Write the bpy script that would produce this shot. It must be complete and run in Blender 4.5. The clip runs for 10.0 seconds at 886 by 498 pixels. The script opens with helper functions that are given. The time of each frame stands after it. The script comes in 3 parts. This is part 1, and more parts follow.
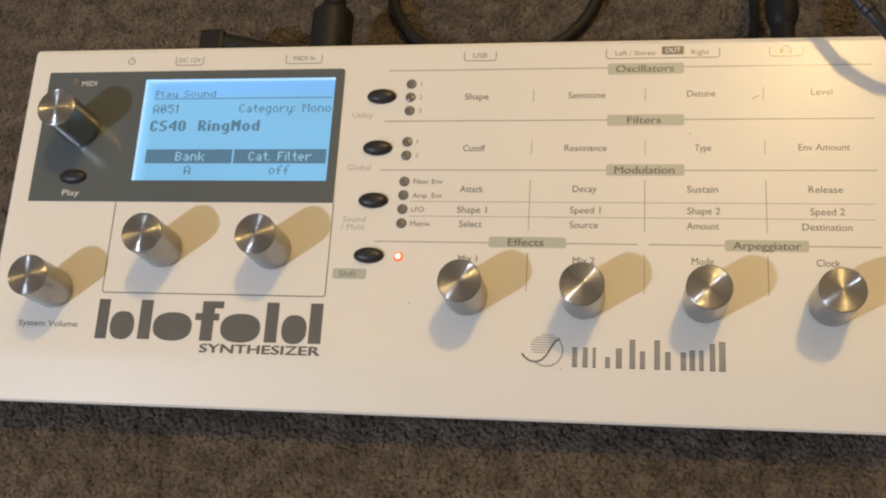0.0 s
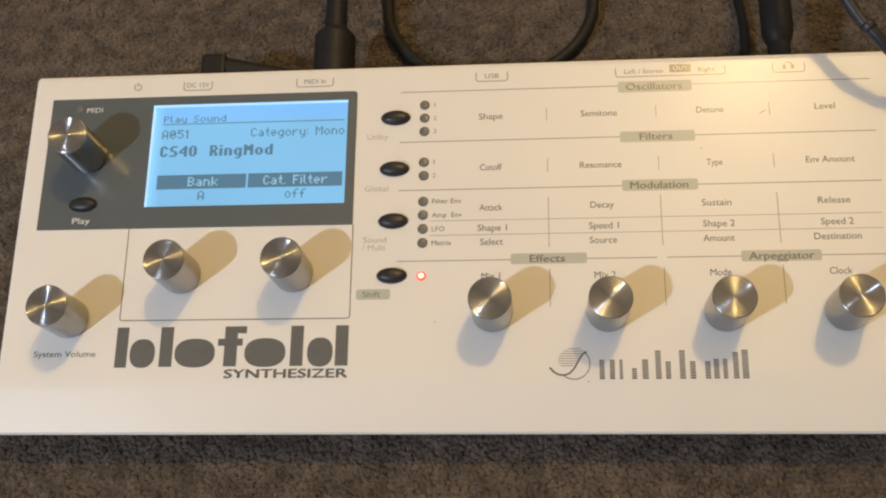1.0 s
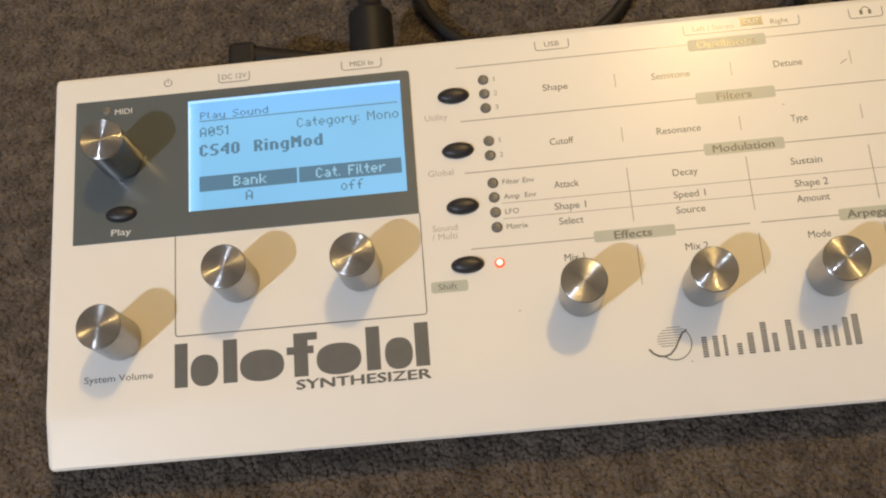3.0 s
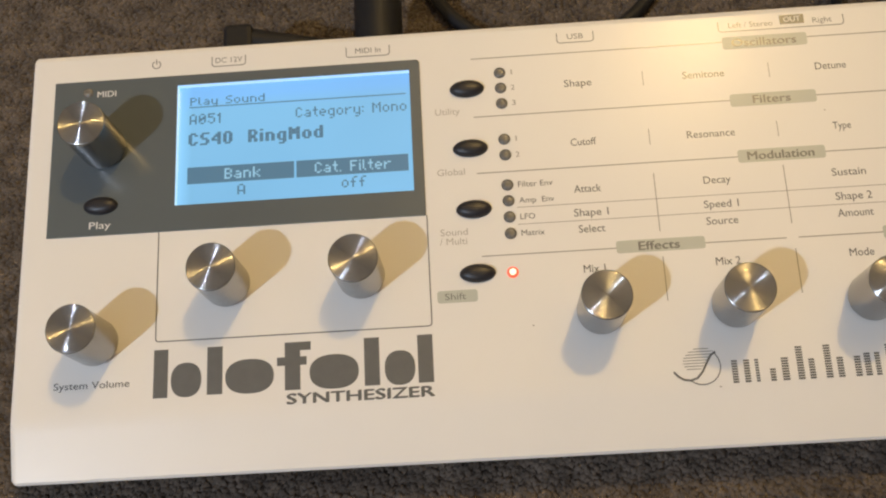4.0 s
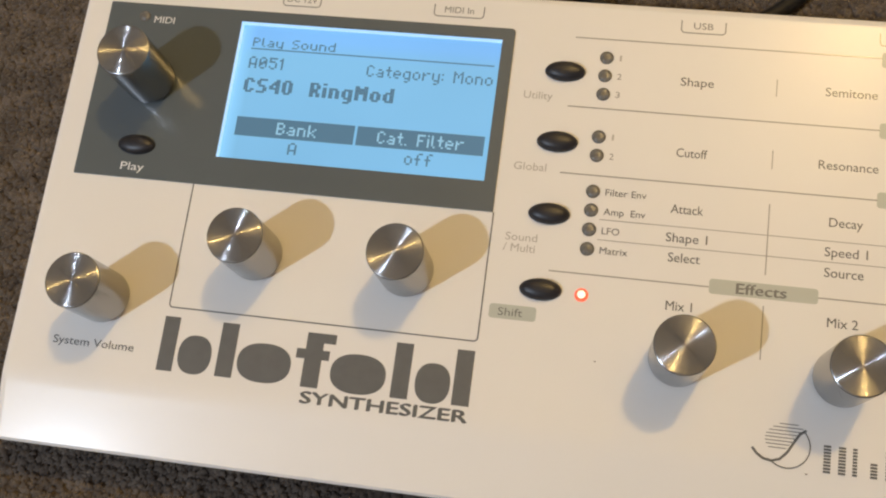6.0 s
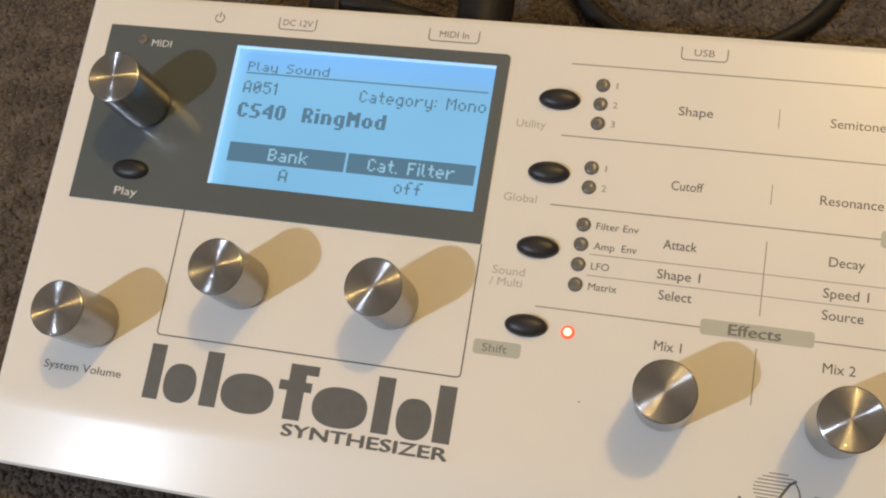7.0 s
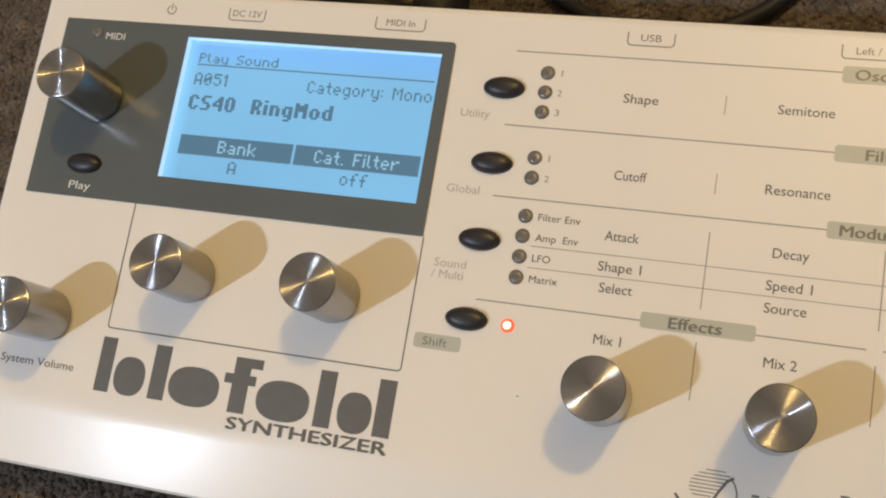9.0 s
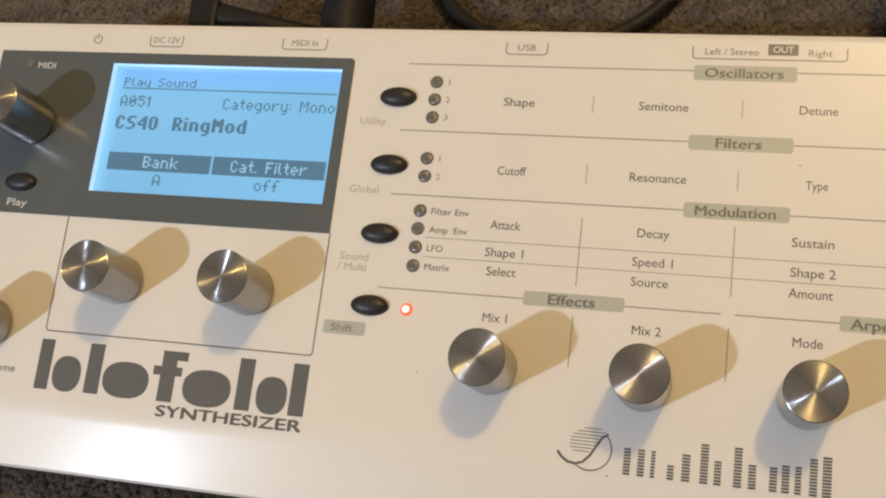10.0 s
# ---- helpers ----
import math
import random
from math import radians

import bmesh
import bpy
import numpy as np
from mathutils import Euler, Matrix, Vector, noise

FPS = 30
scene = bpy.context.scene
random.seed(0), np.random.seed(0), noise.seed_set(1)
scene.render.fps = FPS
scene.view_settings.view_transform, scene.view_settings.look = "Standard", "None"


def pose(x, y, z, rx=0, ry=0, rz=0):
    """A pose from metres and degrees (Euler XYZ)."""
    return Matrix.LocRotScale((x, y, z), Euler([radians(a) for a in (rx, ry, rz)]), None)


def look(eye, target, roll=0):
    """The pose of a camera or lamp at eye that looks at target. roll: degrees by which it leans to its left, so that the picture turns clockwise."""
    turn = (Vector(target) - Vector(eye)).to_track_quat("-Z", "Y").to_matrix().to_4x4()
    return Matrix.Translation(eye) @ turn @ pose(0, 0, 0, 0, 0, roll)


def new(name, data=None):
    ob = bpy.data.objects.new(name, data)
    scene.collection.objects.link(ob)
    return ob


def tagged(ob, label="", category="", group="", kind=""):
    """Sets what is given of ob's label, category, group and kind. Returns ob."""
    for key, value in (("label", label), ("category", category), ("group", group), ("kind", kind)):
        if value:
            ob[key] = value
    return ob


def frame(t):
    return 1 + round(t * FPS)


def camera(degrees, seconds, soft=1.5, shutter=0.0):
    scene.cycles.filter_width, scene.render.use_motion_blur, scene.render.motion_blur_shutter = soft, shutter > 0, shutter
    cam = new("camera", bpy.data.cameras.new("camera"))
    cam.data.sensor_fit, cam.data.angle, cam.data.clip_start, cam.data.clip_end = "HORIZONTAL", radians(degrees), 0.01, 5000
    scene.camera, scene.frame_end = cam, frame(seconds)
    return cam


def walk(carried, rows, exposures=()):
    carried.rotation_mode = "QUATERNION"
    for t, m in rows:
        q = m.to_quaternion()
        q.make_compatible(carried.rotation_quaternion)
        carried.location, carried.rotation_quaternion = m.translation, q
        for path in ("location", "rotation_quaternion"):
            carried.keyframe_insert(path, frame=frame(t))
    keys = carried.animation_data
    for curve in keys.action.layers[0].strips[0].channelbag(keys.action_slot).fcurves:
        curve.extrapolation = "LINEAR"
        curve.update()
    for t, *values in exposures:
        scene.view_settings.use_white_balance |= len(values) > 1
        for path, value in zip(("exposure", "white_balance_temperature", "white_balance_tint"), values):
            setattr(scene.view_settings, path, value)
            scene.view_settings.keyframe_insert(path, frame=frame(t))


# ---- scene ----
# The faceplate's own frame: x along the front, y to the back, z out of the plate. It leans towards the player by 12 degrees.
PANEL = pose(0, 0, 0.0145, 12, 0, 0)
cam = camera(45.0, 10.0, soft=2.1)
PATH = [
    (0, (0.2157, -0.0275, 0.3342), (0.1508, 0.0863, -0.0438), -27.55),
    (0.5, (0.2018, -0.0292, 0.3394), (0.1505, 0.0865, -0.0400), -22.90),
    (1, (0.1831, -0.0294, 0.3424), (0.1471, 0.0915, -0.0372), -16.75),
    (1.5, (0.1677, -0.0318, 0.3440), (0.1439, 0.0956, -0.0345), -12.38),
    (2, (0.1559, -0.0375, 0.3408), (0.1361, 0.0943, -0.0363), -11.70),
    (2.5, (0.1477, -0.0317, 0.3342), (0.1246, 0.0931, -0.0451), -15.25),
    (2.7, (0.1449, -0.0263, 0.3299), (0.1242, 0.0930, -0.0514), -14.93),
    (3.8, (0.1365, -0.0157, 0.2984), (0.1197, 0.0990, -0.0845), -12.01),
    (4, (0.1346, -0.0117, 0.2951), (0.1206, 0.1051, -0.0872), -10.05),
    (4.5, (0.1324, -0.0038, 0.2789), (0.1143, 0.1028, -0.1062), -11.96),
    (5, (0.1333, 0.0014, 0.2694), (0.1057, 0.1036, -0.1164), -14.19),
    (5.5, (0.1399, 0.0109, 0.2632), (0.0980, 0.1086, -0.1224), -18.84),
    (5.7, (0.1427, 0.0106, 0.2589), (0.0945, 0.1102, -0.1255), -20.24),
    (6.8, (0.1632, 0.0279, 0.2514), (0.0797, 0.1154, -0.1299), -35.71),
    (7, (0.1668, 0.0288, 0.2505), (0.0809, 0.1168, -0.1301), -36.13),
    (7.5, (0.1718, 0.0310, 0.2469), (0.0779, 0.1139, -0.1330), -39.64),
    (8, (0.1744, 0.0359, 0.2420), (0.0744, 0.1114, -0.1379), -43.52),
    (8.5, (0.1811, 0.0387, 0.2384), (0.0763, 0.1109, -0.1408), -46.24),
    (9, (0.1928, 0.0393, 0.2437), (0.0872, 0.1127, -0.1351), -46.98),
    (9.5, (0.2069, 0.0339, 0.2528), (0.1041, 0.1132, -0.1256), -45.54),
    (10, (0.2188, 0.0265, 0.2627), (0.1213, 0.1134, -0.1154), -42.77),
]
walk(cam, [(t, PANEL @ look(eye, target, roll)) for t, eye, target, roll in PATH], [(0, -0.02), (1.5, 0.07), (2.6, 0.11), (4, 0.0), (5.5, 0.0), (7, -0.06), (9, -0.06), (10, -0.02)])

# ---- light: a warm lamp behind the instrument, a cool white one in front of it ----
world = bpy.data.worlds.new("world")
world.use_nodes = True
world.node_tree.nodes["Background"].inputs["Color"].default_value = (0.9, 0.95, 1.0, 1)
world.node_tree.nodes["Background"].inputs["Strength"].default_value = 0.05
scene.world = world


def lamp(name, place, watts, colour, radius):
    data = bpy.data.lights.new(name, "POINT")
    data.energy, data.color, data.shadow_soft_size = watts, colour, radius
    ob = new(name, data)
    ob.matrix_world = Matrix.Translation(PANEL @ Vector(place))
    return ob


lamp("warm_lamp", (0.68, 1.20, 2.00), 54.0, (1.0, 0.668, 0.245), 0.060)
lamp("cool_lamp", (-0.515, -0.39, 0.98), 27.4, (0.725, 0.848, 1.03), 0.020)


# ---- materials ----
def material(name, colour, rough=0.5, metal=0.0, vary=0.0, scale=60.0, bump=0.0, bump_scale=400.0, spec=0.5, rough_vary=0.0, coat=0.0, coat_rough=0.17):
    m = bpy.data.materials.new(name)
    m.use_nodes = True
    nt = m.node_tree
    b = nt.nodes["Principled BSDF"]
    b.inputs["Base Color"].default_value = (*colour, 1)
    b.inputs["Roughness"].default_value = rough
    b.inputs["Metallic"].default_value = metal
    b.inputs["Specular IOR Level"].default_value = spec
    b.inputs["Coat Weight"].default_value = coat
    b.inputs["Coat Roughness"].default_value = coat_rough
    co = nt.nodes.new("ShaderNodeTexCoord")
    if vary:
        n = nt.nodes.new("ShaderNodeTexNoise")
        n.inputs["Scale"].default_value, n.inputs["Detail"].default_value = scale, 6
        nt.links.new(co.outputs["Object"], n.inputs["Vector"])
        mix = nt.nodes.new("ShaderNodeMix")
        mix.data_type = "RGBA"
        mix.inputs["A"].default_value = (*[c * (1 - vary) for c in colour], 1)
        mix.inputs["B"].default_value = (*[min(1, c * (1 + vary)) for c in colour], 1)
        nt.links.new(n.outputs["Fac"], mix.inputs["Factor"])
        nt.links.new(mix.outputs["Result"], b.inputs["Base Color"])
    if rough_vary:
        n2 = nt.nodes.new("ShaderNodeTexNoise")
        n2.inputs["Scale"].default_value, n2.inputs["Detail"].default_value = scale * 0.4, 5
        nt.links.new(co.outputs["Object"], n2.inputs["Vector"])
        r = nt.nodes.new("ShaderNodeMapRange")
        r.inputs["To Min"].default_value, r.inputs["To Max"].default_value = rough - rough_vary, rough + rough_vary
        nt.links.new(n2.outputs["Fac"], r.inputs["Value"])
        nt.links.new(r.outputs["Result"], b.inputs["Roughness"])
    if bump:
        n3 = nt.nodes.new("ShaderNodeTexNoise")
        n3.inputs["Scale"].default_value, n3.inputs["Detail"].default_value = bump_scale, 3
        nt.links.new(co.outputs["Object"], n3.inputs["Vector"])
        bp = nt.nodes.new("ShaderNodeBump")
        bp.inputs["Strength"].default_value, bp.inputs["Distance"].default_value = bump, 0.0002
        nt.links.new(n3.outputs["Fac"], bp.inputs["Height"])
        nt.links.new(bp.outputs["Normal"], b.inputs["Normal"])
    return m


def glowing(name, colour, strength, rough=0.2, base=(0.02, 0.03, 0.04)):
    m = material(name, base, rough)
    b = m.node_tree.nodes["Principled BSDF"]
    b.inputs["Emission Color"].default_value = (*colour, 1)
    b.inputs["Emission Strength"].default_value = strength
    return m


PAINT = material("white_powder_coat", (0.80, 0.775, 0.74), 0.40, vary=0.025, scale=25, bump=0.03, bump_scale=1500, rough_vary=0.03, spec=0.34, coat=0.25, coat_rough=0.21)
PLATE = material("dark_grey_acrylic", (0.104, 0.121, 0.128), 0.30, vary=0.06, scale=40, bump=0.01, bump_scale=900, rough_vary=0.05, coat=0.32, coat_rough=0.12)
UNDER = material("black_steel", (0.02, 0.02, 0.021), 0.5, vary=0.1, bump=0.1)
INK = material("dark_grey_ink", (0.128, 0.128, 0.124), 0.4, vary=0.12, scale=300, coat=0.55, coat_rough=0.20, spec=0.36)
PALE_INK = material("pale_grey_ink", (0.47, 0.44, 0.40), 0.45, vary=0.08, scale=300, coat=0.55, coat_rough=0.20, spec=0.36)
RULE_INK = material("mid_grey_ink", (0.30, 0.28, 0.25), 0.45, vary=0.1, scale=300, coat=0.55, coat_rough=0.20, spec=0.36)
HEAD_INK = material("heading_ink", (0.185, 0.18, 0.168), 0.42, vary=0.1, scale=300, coat=0.55, coat_rough=0.20, spec=0.36)
TAB_INK = material("grey_green_ink", (0.49, 0.51, 0.45), 0.40, vary=0.04, scale=120, coat=0.15, coat_rough=0.22, spec=0.36)
WHITE_INK = material("white_ink", (0.75, 0.75, 0.74), 0.45)
RUBBER = material("black_rubber", (0.019, 0.018, 0.022), 0.42, vary=0.15, scale=90, bump=0.05)
PLASTIC = material("black_cable_plastic", (0.010, 0.010, 0.012), 0.55, vary=0.2, scale=150, bump=0.15, bump_scale=300, spec=0.32)
SMOKE = material("smoked_lens", (0.175, 0.166, 0.150), 0.26, vary=0.6, scale=900, bump=0.35, bump_scale=900, spec=0.5)
RIM = material("dark_socket", (0.13, 0.115, 0.095), 0.4)
CHIP = material("scratch_grey", (0.25, 0.22, 0.18), 0.5)


def turned_metal(name, colour, rough, spread, top, metal=1.0):
    """Turned metal: fine rings tip the surface along the radius (top) or the axis (side), which draws highlights out into spokes and bars."""
    m = material(name, colour, rough, metal=metal)
    nt = m.node_tree
    new_node, link = nt.nodes.new, nt.links.new
    co, cut, flat = new_node("ShaderNodeTexCoord"), new_node("ShaderNodeSeparateXYZ"), new_node("ShaderNodeCombineXYZ")
    link(co.outputs["Object"], cut.inputs[0])
    link(cut.outputs["X"], flat.inputs["X"])
    link(cut.outputs["Y"], flat.inputs["Y"])
    unit, far = new_node("ShaderNodeVectorMath"), new_node("ShaderNodeVectorMath")
    unit.operation, far.operation = "NORMALIZE", "LENGTH"
    link(flat.outputs[0], unit.inputs[0])
    link(flat.outputs[0], far.inputs[0])
    scale = new_node("ShaderNodeMath")
    scale.operation = "MULTIPLY"
    scale.inputs[1].default_value = 60000.0
    link(far.outputs["Value"] if top else cut.outputs["Z"], scale.inputs[0])
    n = new_node("ShaderNodeTexWhiteNoise" if top else "ShaderNodeTexNoise")
    n.noise_dimensions = "1D"
    if not top:
        n.inputs["Scale"].default_value, n.inputs["Detail"].default_value = 1.0, 3
    link(scale.outputs[0], n.inputs["W"])
    tip = new_node("ShaderNodeMath")
    tip.operation = "MULTIPLY_ADD"
    tip.inputs[1].default_value, tip.inputs[2].default_value = spread, -spread / 2
    link(n.outputs["Value" if top else "Fac"], tip.inputs[0])
    add = new_node("ShaderNodeVectorMath")
    add.operation = "MULTIPLY_ADD"
    up = (0, 0, 1)
    spin = new_node("ShaderNodeCombineXYZ")
    for axis in "XYZ":
        link(tip.outputs[0], spin.inputs[axis])
    link(spin.outputs[0], add.inputs[1])
    if top:
        link(unit.outputs["Vector"], add.inputs[0])
        add.inputs[2].default_value = up
    else:
        add.inputs[0].default_value = up
        link(unit.outputs["Vector"], add.inputs[2])
    turn = new_node("ShaderNodeVectorTransform")
    turn.vector_type, turn.convert_from, turn.convert_to = "NORMAL", "OBJECT", "WORLD"
    link(add.outputs[0], turn.inputs[0])
    link(turn.outputs[0], nt.nodes["Principled BSDF"].inputs["Normal"])
    return m


TOP = turned_metal("spun_aluminium", (0.41, 0.405, 0.398), 0.135, 2.1, True, metal=0.90)
SIDE = turned_metal("turned_aluminium", (0.335, 0.33, 0.322), 0.20, 0.8, False)
BEVEL = material("polished_edge", (0.36, 0.36, 0.355), 0.22, metal=1.0, vary=0.05, scale=500)

LCD = glowing("lit_lcd", (0.25, 0.57, 0.88), 0.85, 0.18)
nt = LCD.node_tree
co = nt.nodes.new("ShaderNodeTexCoord")
no = nt.nodes.new("ShaderNodeTexNoise")
no.inputs["Scale"].default_value, no.inputs["Detail"].default_value = 18, 2
cut = nt.nodes.new("ShaderNodeSeparateXYZ")
nt.links.new(co.outputs["Object"], no.inputs["Vector"])
nt.links.new(co.outputs["Object"], cut.inputs[0])
# the backlight is bluer towards the back and stronger at one end
back = nt.nodes.new("ShaderNodeMapRange")
back.interpolation_type = "SMOOTHSTEP"
back.inputs["From Min"].default_value, back.inputs["From Max"].default_value = 0.127, 0.134
nt.links.new(cut.outputs["Y"], back.inputs["Value"])
end = nt.nodes.new("ShaderNodeMapRange")
end.inputs["From Min"].default_value, end.inputs["From Max"].default_value = 0.0492, 0.0445
end.inputs["To Max"].default_value = 0.28
nt.links.new(cut.outputs["X"], end.inputs["Value"])
ra = nt.nodes.new("ShaderNodeMapRange")
ra.inputs["To Min"].default_value, ra.inputs["To Max"].default_value = 0.74, 0.98
nt.links.new(no.outputs["Fac"], ra.inputs["Value"])
both = nt.nodes.new("ShaderNodeMath")
nt.links.new(ra.outputs["Result"], both.inputs[0])
nt.links.new(end.outputs["Result"], both.inputs[1])
nt.links.new(both.outputs[0], nt.nodes["Principled BSDF"].inputs["Emission Strength"])
tint = nt.nodes.new("ShaderNodeMix")
tint.data_type = "RGBA"
tint.inputs["A"].default_value, tint.inputs["B"].default_value = (0.25, 0.595, 0.92, 1), (0.24, 0.59, 1.10, 1)
nt.links.new(back.outputs["Result"], tint.inputs["Factor"])
nt.links.new(tint.outputs["Result"], nt.nodes["Principled BSDF"].inputs["Emission Color"])
# plain plastic given a glow, in place of display light it reflects
LCD_EDGE = glowing("screen_glow_edge", (0.42, 0.72, 1.0), 0.55, 0.25, base=(0.70, 0.76, 0.82))
LCD_DARK = glowing("lcd_dark_segment", (0.088, 0.192, 0.282), 0.9, 0.25)
LCD_PALE = glowing("lcd_clear_segment", (0.36, 0.66, 0.86), 0.85, 0.25)
LED_RED = glowing("lit_red_lens", (1.0, 0.13, 0.05), 1.3, 0.2)
LED_CORE = glowing("lit_die", (1.0, 0.64, 0.46), 2.0, 0.2)
# tones of the unseen room, set by how much light it bounces
WALL = material("unseen_wall_paint", (0.42, 0.41, 0.40), 0.8, vary=0.04, scale=4)
CEIL = material("unseen_ceiling_paint", (0.60, 0.59, 0.58), 0.85, vary=0.03, scale=4)


def carpet_material(name, spread):
    m = bpy.data.materials.new(name)
    m.use_nodes = True
    nt = m.node_tree
    b = nt.nodes["Principled BSDF"]
    b.inputs["Roughness"].default_value, b.inputs["Specular IOR Level"].default_value = 0.9, 0.15
    b.inputs["Sheen Weight"].default_value = 0.15
    co = nt.nodes.new("ShaderNodeTexCoord")
    n1 = nt.nodes.new("ShaderNodeTexNoise")
    n1.inputs["Scale"].default_value, n1.inputs["Detail"].default_value = 120, 4
    n2 = nt.nodes.new("ShaderNodeTexNoise")
    n2.inputs["Scale"].default_value, n2.inputs["Detail"].default_value = 9, 3
    geo = nt.nodes.new("ShaderNodeNewGeometry")
    for n in (n1, n2):
        nt.links.new(co.outputs["Object"], n.inputs["Vector"])
    add = nt.nodes.new("ShaderNodeMath")
    add.operation = "MULTIPLY_ADD"
    add.inputs[1].default_value = 0.45
    nt.links.new(n2.outputs["Fac"], add.inputs[0])
    add2 = nt.nodes.new("ShaderNodeMath")
    add2.operation = "MULTIPLY_ADD"
    add2.inputs[1].default_value = spread
    nt.links.new(geo.outputs["Random Per Island"], add2.inputs[0])
    nt.links.new(n1.outputs["Fac"], add2.inputs[2])
    nt.links.new(add2.outputs[0], add.inputs[2])
    ramp = nt.nodes.new("ShaderNodeValToRGB")
    e = ramp.color_ramp.elements
    e[0].position, e[0].color = 0.58, (0.066, 0.052, 0.042, 1)
    e[1].position, e[1].color = 0.94, (0.142, 0.113, 0.090, 1)
    mid = e.new(0.76)
    mid.color = (0.098, 0.078, 0.062, 1)
    nt.links.new(add.outputs[0], ramp.inputs["Fac"])
    nt.links.new(ramp.outputs["Color"], b.inputs["Base Color"])
    return m


PILE = carpet_material("brown_carpet_yarn", 0.12)
BACKING = carpet_material("brown_carpet_ground", 0.1)


# ---- mesh helpers ----
def mesh_of(bm, name, mat, smooth=False):
    me = bpy.data.meshes.new(name)
    bm.to_mesh(me)
    bm.free()
    me.materials.append(mat)
    if smooth:
        for p in me.polygons:
            p.use_smooth = True
    return me


def part(name, bm, mat, parent, label="", at=None, smooth=False, sharp=0):
    ob = new(name, mesh_of(bm, name, mat, smooth))
    ob.parent = parent
    if at is not None:
        ob.matrix_basis = at
    if sharp:
        m = ob.modifiers.new("sharp", "EDGE_SPLIT")
        m.split_angle = radians(sharp)
    return tagged(ob, label=label)


def thing(name, m, label, category, group=""):
    return tagged(place(new(name), m), label=label, category=category, group=group)


def place(ob, m):
    ob.matrix_world = m
    return ob


def box(x0, y0, z0, x1, y1, z1, bevel=0.0):
    bm = bmesh.new()
    bmesh.ops.create_cube(bm, size=1)
    for v in bm.verts:
        v.co = Vector((x0 + (v.co.x + 0.5) * (x1 - x0), y0 + (v.co.y + 0.5) * (y1 - y0), z0 + (v.co.z + 0.5) * (z1 - z0)))
    if bevel:
        bmesh.ops.bevel(bm, geom=bm.edges[:], offset=bevel, segments=2, profile=0.5, affect="EDGES")
    return bm


def rounded(x0, y0, x1, y1, r, steps=5, low=None):
    """A rectangle with round corners; low: the radius of all but the far back corner."""
    pts, q = [], r if low is None else low
    for cx, cy, a0, r in ((x1 - r, y1 - r, 0, r), (x0 + q, y1 - q, 90, q), (x0 + q, y0 + q, 180, q), (x1 - q, y0 + q, 270, q)):
        for k in range(steps + 1):
            a = radians(a0 + 90 * k / steps)
            pts.append((cx + r * math.cos(a), cy + r * math.sin(a)))
    return pts


def slab(outline, z0, z1):
    """A flat sheet of that outline, from z0 up to z1."""
    bm = bmesh.new()
    low, high = [bm.verts.new((x, y, z0)) for x, y in outline], [bm.verts.new((x, y, z1)) for x, y in outline]
    bm.faces.new(high)
    bm.faces.new(low[::-1])
    n = len(low)
    for k in range(n):
        bm.faces.new((low[k], low[(k + 1) % n], high[(k + 1) % n], high[k]))
    return bm


def joined(bms):
    out = bmesh.new()
    for b in bms:
        me = bpy.data.meshes.new("tmp")
        b.to_mesh(me)
        b.free()
        out.from_mesh(me)
        bpy.data.meshes.remove(me)
    return out


def turned(profile, sides=48):
    """A solid turned round z from (radius, height) pairs."""
    bm = bmesh.new()
    rings = []
    for r, z in profile:
        if r < 1e-7:
            rings.append([bm.verts.new((0, 0, z))])
        else:
            rings.append([bm.verts.new((r * math.cos(2 * math.pi * k / sides), r * math.sin(2 * math.pi * k / sides), z)) for k in range(sides)])
    for a, b in zip(rings, rings[1:]):
        for k in range(sides):
            j = (k + 1) % sides
            if len(a) == 1:
                bm.faces.new((a[0], b[k], b[j]))
            elif len(b) == 1:
                bm.faces.new((a[k], a[j], b[0]))
            else:
                bm.faces.new((a[k], a[j], b[j], b[k]))
    bmesh.ops.recalc_face_normals(bm, faces=bm.faces[:])
    return bm


def tube(points, radius, sides=14, per=10):
    """A round cord through the points, smoothed."""
    p = [Vector(q) for q in points]
    p = [2 * p[0] - p[1]] + p + [2 * p[-1] - p[-2]]
    line = []
    for i in range(1, len(p) - 2):
        for k in range(per):
            t = k / per
            line.append(0.5 * (2 * p[i] + (p[i + 1] - p[i - 1]) * t + (2 * p[i - 1] - 5 * p[i] + 4 * p[i + 1] - p[i + 2]) * t * t + (3 * p[i] - p[i - 1] - 3 * p[i + 1] + p[i + 2]) * t ** 3))
    line.append(p[-2])
    bm = bmesh.new()
    rings, side = [], None
    for i, q in enumerate(line):
        d = (line[min(i + 1, len(line) - 1)] - line[max(i - 1, 0)]).normalized()
        if side is None:
            side = d.orthogonal().normalized()
        side = (side - d * side.dot(d)).normalized()
        up = d.cross(side)
        rings.append([bm.verts.new(q + radius * (side * math.cos(2 * math.pi * k / sides) + up * math.sin(2 * math.pi * k / sides))) for k in range(sides)])
    for a, b in zip(rings, rings[1:]):
        for k in range(sides):
            bm.faces.new((a[k], a[(k + 1) % sides], b[(k + 1) % sides], b[k]))
    bm.faces.new(rings[0][::-1])
    bm.faces.new(rings[-1])
    bmesh.ops.recalc_face_normals(bm, faces=bm.faces[:])
    return bm


